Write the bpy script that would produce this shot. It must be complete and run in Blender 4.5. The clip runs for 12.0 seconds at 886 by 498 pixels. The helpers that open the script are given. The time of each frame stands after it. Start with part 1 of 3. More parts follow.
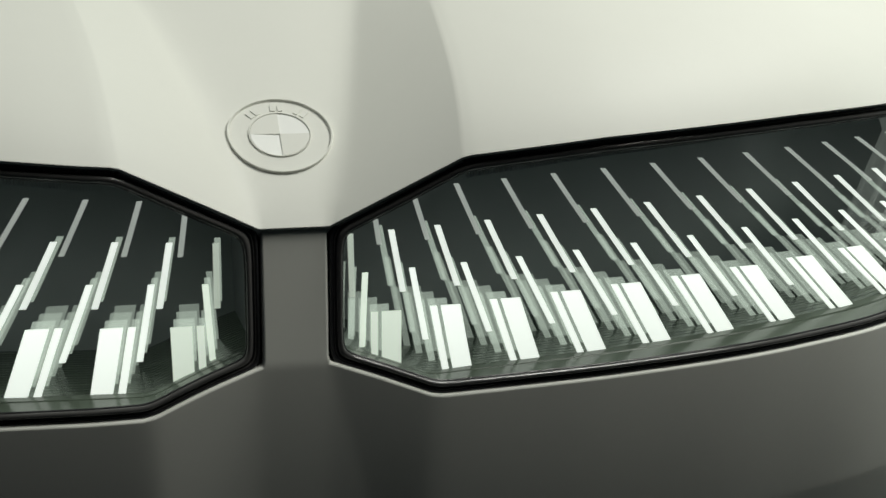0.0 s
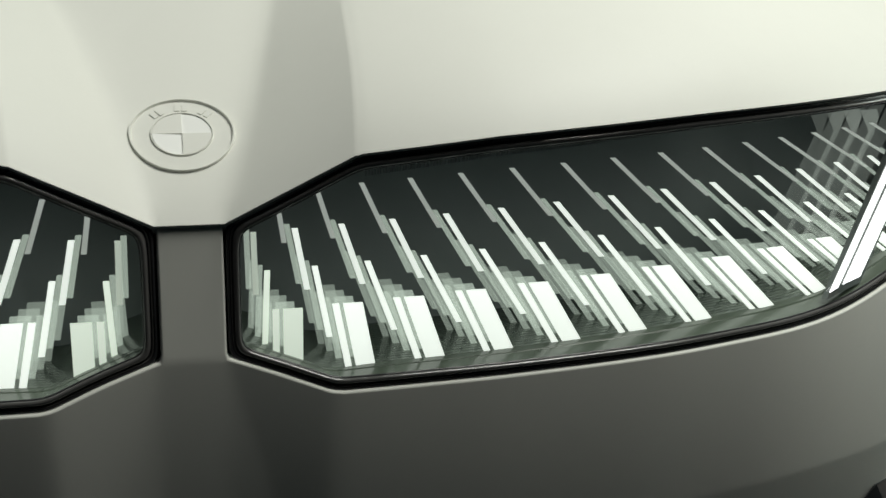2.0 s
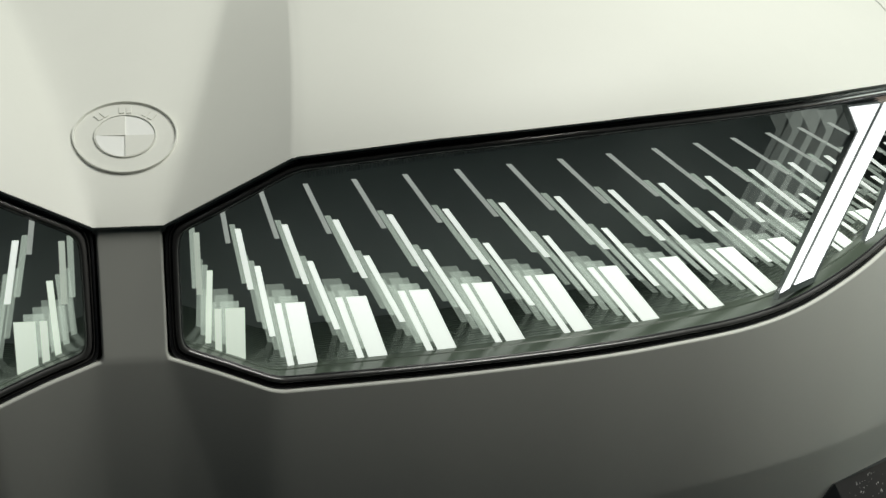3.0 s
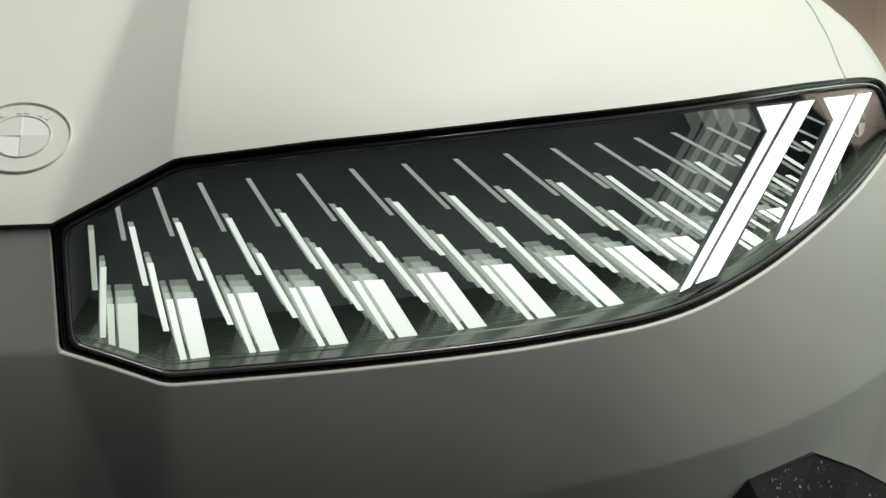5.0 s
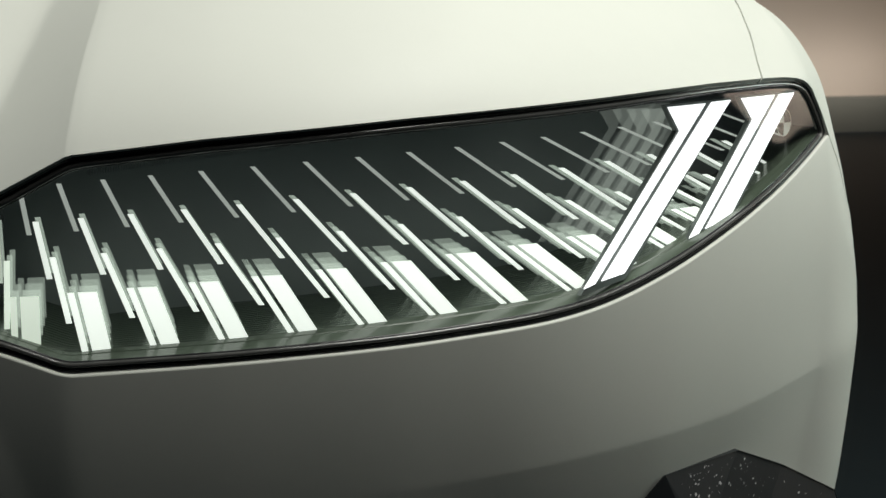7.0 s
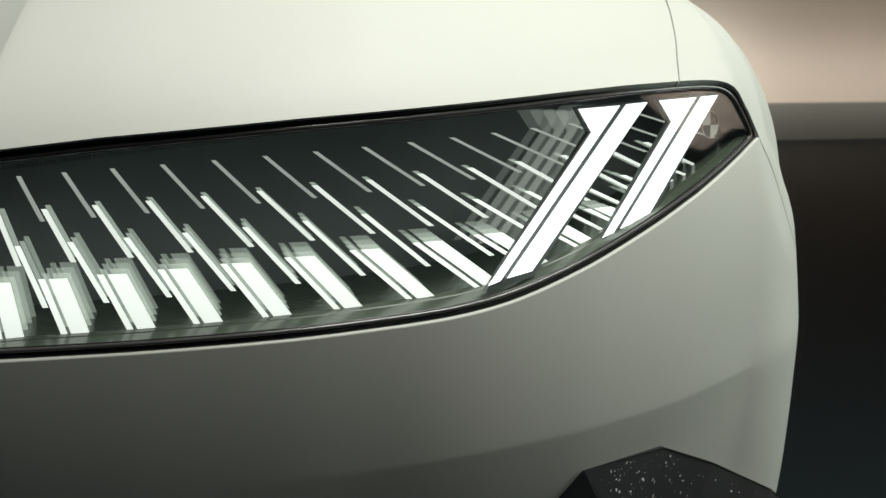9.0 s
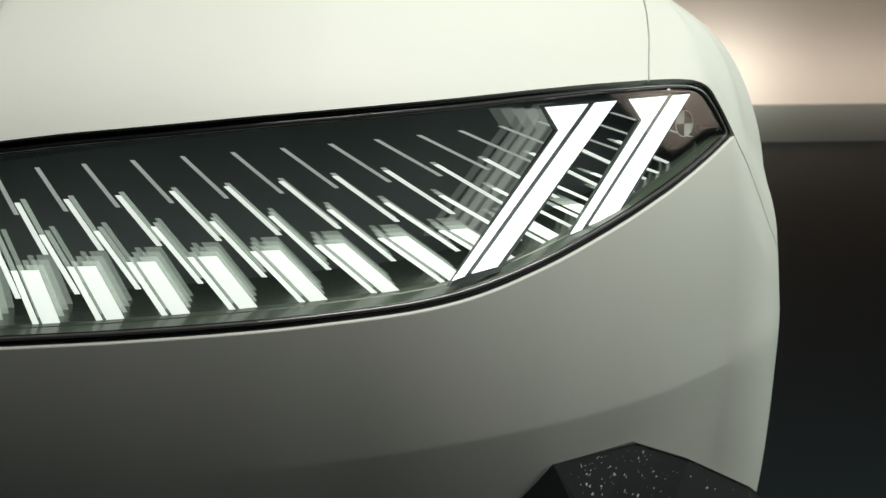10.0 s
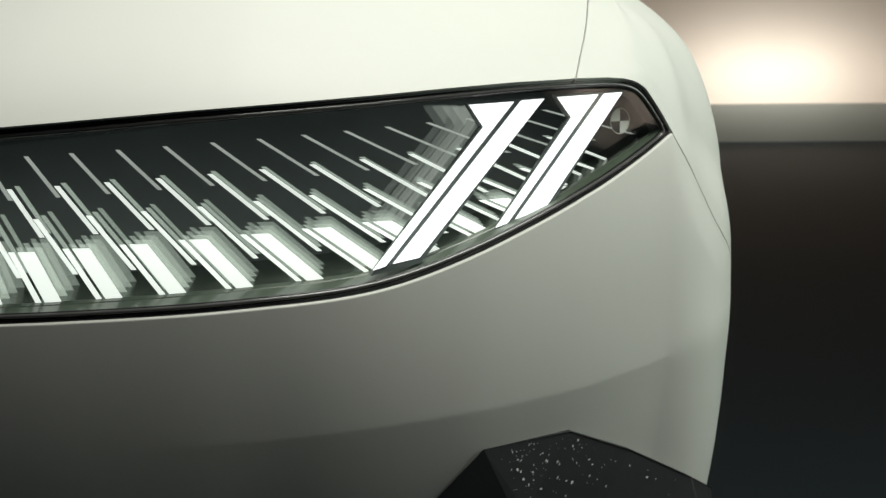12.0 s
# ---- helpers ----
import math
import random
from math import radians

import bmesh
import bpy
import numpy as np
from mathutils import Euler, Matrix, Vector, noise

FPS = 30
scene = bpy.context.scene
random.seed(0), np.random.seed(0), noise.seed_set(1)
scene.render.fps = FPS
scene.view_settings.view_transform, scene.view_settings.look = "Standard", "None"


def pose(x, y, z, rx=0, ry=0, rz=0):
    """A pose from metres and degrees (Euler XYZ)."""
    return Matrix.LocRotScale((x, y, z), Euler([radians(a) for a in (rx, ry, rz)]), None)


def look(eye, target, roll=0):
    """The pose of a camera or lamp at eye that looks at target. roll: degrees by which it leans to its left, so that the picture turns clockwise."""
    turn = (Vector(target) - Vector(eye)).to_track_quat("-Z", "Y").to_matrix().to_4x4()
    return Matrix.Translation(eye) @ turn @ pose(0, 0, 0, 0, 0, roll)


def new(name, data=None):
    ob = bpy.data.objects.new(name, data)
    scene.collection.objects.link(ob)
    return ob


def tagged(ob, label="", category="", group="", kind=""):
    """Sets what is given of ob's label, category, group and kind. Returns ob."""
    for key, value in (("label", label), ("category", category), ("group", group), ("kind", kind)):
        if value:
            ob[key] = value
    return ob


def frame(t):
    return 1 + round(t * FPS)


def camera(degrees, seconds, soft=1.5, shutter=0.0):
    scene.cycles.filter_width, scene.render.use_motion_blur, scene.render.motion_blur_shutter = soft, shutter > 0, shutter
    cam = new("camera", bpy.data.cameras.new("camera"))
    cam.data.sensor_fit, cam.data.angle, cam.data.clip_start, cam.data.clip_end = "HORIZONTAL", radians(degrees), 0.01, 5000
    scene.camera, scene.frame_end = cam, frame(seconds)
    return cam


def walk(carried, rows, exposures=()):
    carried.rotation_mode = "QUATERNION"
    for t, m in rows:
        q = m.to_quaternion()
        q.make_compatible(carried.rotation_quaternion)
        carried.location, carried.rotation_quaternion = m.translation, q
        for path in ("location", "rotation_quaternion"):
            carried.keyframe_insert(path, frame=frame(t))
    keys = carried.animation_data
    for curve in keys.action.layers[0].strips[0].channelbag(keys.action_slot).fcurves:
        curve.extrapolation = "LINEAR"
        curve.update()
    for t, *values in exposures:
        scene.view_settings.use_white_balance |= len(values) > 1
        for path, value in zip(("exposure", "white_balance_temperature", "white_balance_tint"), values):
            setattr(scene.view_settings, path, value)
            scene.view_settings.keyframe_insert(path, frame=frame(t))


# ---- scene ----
cam = camera(39.0, 12.0, soft=1.5)
# seconds, eye, then yaw, pitch and roll in degrees
ROWS = [
    (0, -0.1249, -0.9161, 0.9009, -14.635, -8.500, -0.543),
    (0.5, -0.1003, -0.9238, 0.8990, -14.201, -8.464, -0.530),
    (1, -0.0728, -0.9343, 0.8973, -13.626, -8.336, -0.616),
    (1.5, -0.0460, -0.9430, 0.8972, -13.052, -8.238, -0.656),
    (2, -0.0189, -0.9516, 0.8943, -12.683, -8.159, -0.665),
    (2.5, 0.0137, -0.9631, 0.8973, -12.099, -8.352, -0.695),
    (3, 0.0477, -0.9737, 0.9044, -11.407, -8.649, -0.674),
    (5, 0.1688, -1.0171, 0.9160, -9.490, -9.228, -0.633),
    (5.5, 0.1965, -1.0266, 0.9159, -9.098, -9.267, -0.596),
    (6, 0.2268, -1.0357, 0.9191, -8.654, -9.392, -0.568),
    (6.5, 0.2579, -1.0454, 0.9217, -8.115, -9.493, -0.553),
    (7, 0.2887, -1.0568, 0.9207, -7.638, -9.481, -0.543),
    (7.5, 0.3221, -1.0694, 0.9189, -7.037, -9.367, -0.563),
    (9.5, 0.4797, -1.1245, 0.9172, -3.295, -9.215, -0.560),
    (10, 0.5183, -1.1375, 0.9157, -2.186, -9.197, -0.546),
    (10.5, 0.5586, -1.1508, 0.9170, -1.002, -9.275, -0.566),
    (11, 0.6034, -1.1657, 0.9199, 0.062, -9.333, -0.619),
    (11.5, 0.6472, -1.1804, 0.9198, 1.126, -9.349, -0.609),
    (12, 0.6941, -1.1930, 0.9165, 2.199, -9.271, -0.606),
]


def carried(x, y, z, yaw, pitch, roll):
    a, p = radians(yaw), radians(pitch)
    ahead = Vector((-math.sin(a) * math.cos(p), math.cos(a) * math.cos(p), math.sin(p)))
    return look((x, y, z), Vector((x, y, z)) + ahead, roll)


cam.data.dof.use_dof = True
cam.data.dof.focus_distance = 1.17
cam.data.dof.aperture_fstop = 15.0
walk(cam, [(t, carried(*row)) for t, *row in ROWS])

# ---- light ----
world = bpy.data.worlds.new("studio")
scene.world = world
world.use_nodes = True
world.node_tree.nodes["Background"].inputs[0].default_value = (0.80, 0.86, 0.78, 1)
world.node_tree.nodes["Background"].inputs[1].default_value = 0.070


def area_lamp(name, eye, target, sx, sy, watts, colour):
    data = bpy.data.lights.new(name, "AREA")
    data.shape, data.size, data.size_y, data.energy, data.color = "RECTANGLE", sx, sy, watts, colour
    ob = new(name, data)
    ob.matrix_world = look(eye, target)
    return ob


area_lamp("key_softbox", (1.09, -0.50, 2.70), (0.30, 0.1, 0.8), 1.0, 0.8, 48.5, (0.985, 1.0, 0.925))
area_lamp("side_softbox", (2.85, 0.48, 1.36), (0.8, 0.30, 0.65), 1.0, 0.8, 16, (0.84, 1.0, 0.91))
area_lamp("left_softbox", (-1.3, -0.2, 2.3), (-0.1, 0.15, 0.85), 0.8, 0.6, 2.2, (0.88, 0.97, 1.0))
area_lamp("wall_washer", (2.9, 10.05, 0.56), (2.9, 10.7, 0.58), 7.0, 0.10, 20, (1.0, 0.90, 0.81))
# added overhead lamp with no known source, brightens the floor by the plinth
area_lamp("added_floor_fill", (4.5, 9.9, 3.0), (4.5, 10.7, 1.2), 8.0, 0.3, 34, (1.0, 0.88, 0.76))
area_lamp("wall_spot", (3.30, 10.10, 0.66), (3.30, 10.7, 0.60), 1.3, 0.15, 8.5, (1.0, 0.985, 0.92))
# added out of view, lights the east wall for the cover glass to reflect
area_lamp("east_reflection_lamp", (6.18, 0.8, 0.92), (6.5, 0.8, 0.52), 2.6, 0.1, 42, (1.0, 0.90, 0.82))
scene.view_settings.exposure = 0.0


# ---- materials ----
def material(name, colour, rough=0.5, metal=0.0, coat=0.0, vary=0.06, scale=40.0, bump=0.0, emit=None, power=0.0, spec=0.5, alpha=1.0):
    m = bpy.data.materials.new(name)
    m.use_nodes = True
    nt = m.node_tree
    p = nt.nodes["Principled BSDF"]
    p.inputs["Roughness"].default_value = rough
    p.inputs["Metallic"].default_value = metal
    p.inputs["Coat Weight"].default_value = coat
    p.inputs["Specular IOR Level"].default_value = spec
    p.inputs["Alpha"].default_value = alpha
    tc = nt.nodes.new("ShaderNodeTexCoord")
    big, fine = nt.nodes.new("ShaderNodeTexNoise"), nt.nodes.new("ShaderNodeTexNoise")
    big.inputs["Scale"].default_value, fine.inputs["Scale"].default_value = scale * 0.12, scale
    fine.inputs["Detail"].default_value = 6
    mix, ramp = nt.nodes.new("ShaderNodeMath"), nt.nodes.new("ShaderNodeMixRGB")
    mix.operation = "MULTIPLY_ADD"
    mix.inputs[1].default_value = 0.5
    nt.links.new(tc.outputs["Object"], big.inputs["Vector"])
    nt.links.new(tc.outputs["Object"], fine.inputs["Vector"])
    nt.links.new(big.outputs["Fac"], mix.inputs[0])
    half = nt.nodes.new("ShaderNodeMath")
    half.operation = "MULTIPLY"
    half.inputs[1].default_value = 0.5
    nt.links.new(fine.outputs["Fac"], half.inputs[0])
    nt.links.new(half.outputs[0], mix.inputs[2])
    ramp.inputs[1].default_value = tuple(c * (1 - vary) for c in colour) + (1,)
    ramp.inputs[2].default_value = tuple(min(1, c * (1 + vary)) for c in colour) + (1,)
    nt.links.new(mix.outputs[0], ramp.inputs[0])
    nt.links.new(ramp.outputs[0], p.inputs["Base Color"])
    if bump:
        b = nt.nodes.new("ShaderNodeBump")
        b.inputs["Strength"].default_value, b.inputs["Distance"].default_value = bump, 0.001
        nt.links.new(fine.outputs["Fac"], b.inputs["Height"])
        nt.links.new(b.outputs[0], p.inputs["Normal"])
    if emit:
        p.inputs["Emission Color"].default_value = (*emit, 1)
        p.inputs["Emission Strength"].default_value = power
    return m


PAINT = material("satin_white_paint", (0.75, 0.755, 0.70), 0.54, vary=0.02, scale=300, spec=0.36)
# body paint made lighter, for the light that two emblem quarters catch
QUARTER_LIGHT = material("lightened_quarter_paint", (0.88, 0.89, 0.86), 0.4, vary=0.01, scale=300)
BLACK = material("gloss_black_trim", (0.027, 0.027, 0.029), 0.17, vary=0.2, scale=80, spec=0.45)
RUBBER = material("dark_seal", (0.015, 0.015, 0.015), 0.6, vary=0.2)
BEZEL = material("grey_bezel_line", (0.085, 0.083, 0.081), 0.18, vary=0.1, spec=0.8)
CAVITY = material("smoked_housing", (0.12, 0.132, 0.138), 0.40, vary=0.25, scale=30)
BACKWALL = material("glossy_smoked_backwall", (0.105, 0.124, 0.128), 0.34, vary=0.2, scale=30, spec=0.9)
FLOOR_IN = material("smoked_ledge", (0.075, 0.094, 0.070), 0.20, vary=0.2, scale=60, spec=1.0)
GREEN = (0.95, 1.0, 0.94)
LIT = [material("lit_acrylic_front", (0.7, 0.75, 0.7), 0.4, emit=GREEN, power=1.0),
       material("lit_acrylic_second", (0.7, 0.75, 0.7), 0.4, emit=GREEN, power=0.97),
       material("lit_acrylic_third", (0.7, 0.75, 0.7), 0.4, emit=GREEN, power=0.85),
       material("lit_acrylic_upper", (0.5, 0.55, 0.5), 0.4, emit=GREEN, power=0.27)]


def edge_lit(m, power):
    """Acrylic fed with light from its upper end: a little weaker towards the foot."""
    nt = m.node_tree
    tc, sep, scale = nt.nodes.new("ShaderNodeTexCoord"), nt.nodes.new("ShaderNodeSeparateXYZ"), nt.nodes.new("ShaderNodeMath")
    scale.operation = "MULTIPLY_ADD"
    scale.inputs[1].default_value, scale.inputs[2].default_value = 0.26 * power, 0.84 * power
    nt.links.new(tc.outputs["Generated"], sep.inputs[0])
    nt.links.new(sep.outputs[2], scale.inputs[0])
    nt.links.new(scale.outputs[0], nt.nodes["Principled BSDF"].inputs["Emission Strength"])


WEAK = [material("weak_acrylic_" + where, (0.6, 0.65, 0.6), 0.4, emit=(0.90, 1.0, 0.86), power=0.5) for where in ("front", "second", "third")]
for lit, power in zip(LIT + WEAK, (1.05, 1.02, 0.92, 0.34, 0.72, 0.85, 0.46)):
    edge_lit(lit, power)
# see-through glow that stands in for the blades' repeated reflections
BLADE_GHOST = [material("blade_reflection_near", (0.2, 0.22, 0.2), 0.4, emit=(0.86, 1.0, 0.86), power=0.70, alpha=0.29),
       material("blade_reflection_mid", (0.2, 0.22, 0.2), 0.4, emit=(0.86, 1.0, 0.86), power=0.55, alpha=0.26),
       material("blade_reflection_far", (0.2, 0.22, 0.2), 0.4, emit=(0.86, 1.0, 0.86), power=0.46, alpha=0.23)]
LAMP = material("lit_headlamp_lens", (0.8, 0.8, 0.8), 0.3, emit=(0.97, 0.98, 1.0), power=1.5)
# glow painted in for the headlamp's reflections, weaker with each repeat
LAMP_GHOST = [material("lamp_reflection_glow", (0.16, 0.165, 0.16), 0.4, emit=(0.85, 0.95, 0.85), power=0.44, alpha=a) for a in (0.22, 0.18, 0.13, 0.08)]
SMOKE = material("smoked_acrylic_block", (0.10, 0.115, 0.11), 0.25, vary=0.1)
# faint glow standing in for the haze between those reflections
VEIL = material("lamp_haze_glow", (0.16, 0.165, 0.16), 0.4, emit=(0.85, 0.95, 0.85), power=0.42, alpha=0.08)
SILVER = material("silver_mark", (0.92, 0.94, 0.88), 0.5)
ASPHALT = material("dark_studio_floor", (0.0100, 0.0158, 0.0190), 0.7, vary=0.25, scale=6, bump=0.1, spec=0.2)
PLASTER = material("beige_wall", (0.62, 0.56, 0.49), 0.8, vary=0.06, scale=3)
PLINTH = material("grey_plinth", (0.16, 0.17, 0.15), 0.6, vary=0.1, scale=3)
CEIL = material("dark_ceiling", (0.03, 0.03, 0.03), 0.9, vary=0.2, scale=3)


def glass_material():
    m = bpy.data.materials.new("smoked_clear_glass")
    m.use_nodes = True
    nt = m.node_tree
    nt.nodes.remove(nt.nodes["Principled BSDF"])
    out = nt.nodes["Material Output"]
    clear, gloss, mix, fres = (nt.nodes.new(n) for n in ("ShaderNodeBsdfTransparent", "ShaderNodeBsdfGlossy", "ShaderNodeMixShader", "ShaderNodeFresnel"))
    clear.inputs[0].default_value = (0.91, 0.93, 0.91, 1)
    gloss.inputs["Roughness"].default_value = 0.03
    fres.inputs["IOR"].default_value = 1.75
    nt.links.new(fres.outputs[0], mix.inputs[0])
    nt.links.new(clear.outputs[0], mix.inputs[1])
    nt.links.new(gloss.outputs[0], mix.inputs[2])
    nt.links.new(mix.outputs[0], out.inputs[0])
    return m


GLASS = glass_material()


# ---- mesh helpers ----
def mesh_object(name, verts, faces, mat, parent=None, smooth=False, label="", flip=False):
    me = bpy.data.meshes.new(name)
    me.from_pydata([tuple(map(float, v)) for v in verts], [], [tuple(reversed(f)) if flip else tuple(f) for f in faces])
    me.materials.append(mat)
    if smooth:
        for p in me.polygons:
            p.use_smooth = True
    me.update()
    ob = new(name, me)
    if parent:
        ob.parent = parent
    if label:
        tagged(ob, label)
    return ob


def grid_faces(nr, nc, wrap=False):
    out = []
    for r in range(nr - 1):
        for c in range(nc if wrap else nc - 1):
            d = (c + 1) % nc
            out.append((r * nc + c, r * nc + d, (r + 1) * nc + d, (r + 1) * nc + c))
    return out


def grid_object(name, g, mat, parent=None, smooth=True, wrap=False, flip=False, label=""):
    g = np.asarray(g, float)
    return mesh_object(name, g.reshape(-1, 3), grid_faces(g.shape[0], g.shape[1], wrap), mat, parent, smooth, label, flip)


def spline(xs, ys, x):
    """Monotone-ish smooth curve through the given points (finite-difference Hermite)."""
    xs, ys, x = np.asarray(xs, float), np.asarray(ys, float), np.asarray(x, float)
    d = np.diff(ys, axis=0) / np.diff(xs).reshape(-1, *([1] * (ys.ndim - 1)))
    m = np.concatenate([d[:1], (d[1:] + d[:-1]) / 2, d[-1:]])
    i = np.clip(np.searchsorted(xs, x) - 1, 0, len(xs) - 2)
    h = xs[i + 1] - xs[i]
    t = (x - xs[i]) / h
    if ys.ndim > 1:
        t, h = t[..., None], h[..., None]
    return ((2 * t**3 - 3 * t**2 + 1) * ys[i] + (t**3 - 2 * t**2 + t) * h * m[i] + (3 * t**2 - 2 * t**3) * ys[i + 1] + (t**3 - t**2) * h * m[i + 1])


# ---- the grille opening: edges in plan and elevation ----
TOP_X = [0.026, 0.075, 0.118, 0.128, 0.233, 0.32, 0.40, 0.50, 0.58, 0.65, 0.72, 0.79, 0.825, 0.845, 0.856, 0.865, 0.873, 0.89, 0.908]
TOP_Z = [0.7815, 0.8065, 0.8295, 0.833, 0.8445, 0.851, 0.857, 0.863, 0.868, 0.873, 0.877, 0.879, 0.8789, 0.8772, 0.8746, 0.8705, 0.8640, 0.8408, 0.8125]
BOT_X = [0.026, 0.065, 0.103, 0.113, 0.25, 0.35, 0.45, 0.50, 0.55, 0.58, 0.615, 0.65, 0.68, 0.73, 0.755, 0.815, 0.85, 0.88, 0.908]
BOT_Z = [0.6762, 0.6618, 0.6465, 0.6448, 0.6476, 0.6505, 0.6545, 0.6585, 0.6600, 0.6638, 0.6732, 0.6838, 0.6950, 0.7145, 0.7265, 0.7532, 0.7738, 0.7925, 0.8125]
TIP = 0.908


def z_top(x):
    return np.interp(x, TOP_X, TOP_Z)


def z_bot(x):
    x = np.asarray(x, float)
    eased = sum(np.interp(x + h, BOT_X, BOT_Z) for h in np.linspace(-0.055, 0.055, 13)) / 13
    w = np.clip((x - 0.28) / 0.1, 0, 1) * np.clip((0.86 - x) / 0.06, 0, 1)
    return np.interp(x, BOT_X, BOT_Z) * (1 - w) + eased * w


def y_top(x):
    x = np.asarray(x, float)
    s = (x - 0.123) / 0.697
    far = -0.0261 - 0.1322 * s + 0.3664 * s**2 + 0.0035 * s**3 - 0.003 * np.clip(1 - (x - 0.123) / 0.3, 0, 1)
    near = -0.005 - 0.0241 * np.clip((x - 0.026) / 0.097, 0, 1)
    end = np.interp(x, [0.82, 0.862, 0.908], [0.2116, 0.243, 0.283])
    return np.where(x < 0.123, near, np.where(x > 0.82, end, far))


def y_bot(x):
    x = np.asarray(x, float)
    facet = np.interp(x, [0.026, 0.108], [0.002, -0.002])
    return np.where(x < 0.108, facet, spline([0.0, 0.026, 0.108, 0.2, 0.26, 0.386, 0.452, 0.521, 0.58, 0.64, 0.70, 0.80, 0.908],
                  [0.002, 0.002, -0.002, 0.0005, 0.0045, 0.0195, 0.033, 0.0515, 0.0725, 0.0985, 0.1290, 0.195, 0.283], x))


def y_bar(x):
    x = np.asarray(x, float)
    return 0.0354 * x**4 + 0.3991 * x**3 - 0.0392 * x**2 + 0.0115 * x + 0.018


# ---- the car body ----
car = new("car")
tagged(car, "satin white concept car front with a wide glazed light grille", "car")

# columns run from the centre round the corner to the flank
COLS = np.concatenate([np.linspace(0, 0.026, 6), np.linspace(0.026, 0.1185, 21)[1:], [0.1208, 0.123, 0.1252, 0.128], np.linspace(0.128, 0.84, 110)[1:], np.linspace(0.84, TIP, 22)[1:]])
SIDE = np.array([(0.9176, 0.270), (0.9635, 0.3195), (0.9935, 0.377), (1.0125, 0.443), (1.023, 0.54), (1.028, 0.7), (1.028, 1.0)])
SIDE_Z = np.array([0.8125, 0.731, 0.673, 0.632, 0.60, 0.56, 0.54])
FLANK_Z = [0.18, 0.30, 0.44, 0.522, 0.60, 0.68, 0.75, 0.8125, 0.86, 0.92, 0.95, 0.976, 0.99, 1.0]
FLANK_O = [-0.016, -0.001, 0.003, 0.002, 0.0, -0.001, -0.006, -0.016, -0.032, -0.0555, -0.078, -0.115, -0.145, -0.172]


def flank(z):
    """How far the flank stands in from its widest line, at the height z."""
    return -spline(FLANK_Z, FLANK_O, np.clip(z, 0.18, 1.0))


side_s = np.linspace(0, 6, 40)[1:]
side_wide = spline(np.arange(7), SIDE, side_s)
side_t = np.gradient(np.vstack([SIDE[:1], side_wide]), axis=0)[1:]
side_t /= np.linalg.norm(side_t, axis=1)[:, None]
side_z = spline(np.arange(7), SIDE_Z, side_s)
SIDE_PTS = side_wide + np.stack([-side_t[:, 1], side_t[:, 0]], 1) * flank(side_z)[:, None]
NC = len(COLS) + len(SIDE_PTS)
side_edge = np.column_stack([SIDE_PTS, side_z])
shut = np.array((0, 0, 0.0003)) * np.clip(side_s / 0.15, 0, 1)[:, None]
EDGE_TOP = np.concatenate([np.stack([COLS, y_top(COLS), z_top(np.maximum(COLS, 0.026))], 1), side_edge + shut])
EDGE_BOT = np.concatenate([np.stack([COLS, y_bot(COLS), z_bot(np.maximum(COLS, 0.026))], 1), side_edge - shut])
tang = np.gradient(EDGE_BOT[:, :2], axis=0)
tang = np.array([np.average(tang[max(0, i - 6):i + 7], axis=0) for i in range(NC)])
tang /= np.linalg.norm(tang, axis=1)[:, None]
INWARD = np.stack([-tang[:, 1], tang[:, 0]], 1)
FAR = np.concatenate([COLS, TIP + np.cumsum(np.linalg.norm(np.diff(np.vstack([[(0.908, 0.283)], SIDE_PTS]), axis=0), axis=1))])
KNOTS = [0, 0.6, 1.2, 3, 5, 7, 9]


def column_blend(i):
    f = FAR[i]
    seam = float(np.clip((f - 0.45) / 0.34, 0, 1))
    side = float(np.clip((f - 0.80) / 0.15, 0, 1))
    return seam, side * side * (3 - 2 * side)


def eased_rise(d, slope, lift, reach):
    """Height gained d metres behind the edge: steep at first, then an even slope that flattens out further back."""
    far = np.maximum(d - 0.2, 0)
    return slope * np.minimum(d, 0.2) + 0.2 * far + (slope - 0.2) * 0.1 * (1 - np.exp(-far / 0.1)) + lift * (1 - np.exp(-d / reach))


BACK_D = [0, 0.010, 0.021, 0.080, 0.179, 0.359, 0.629]


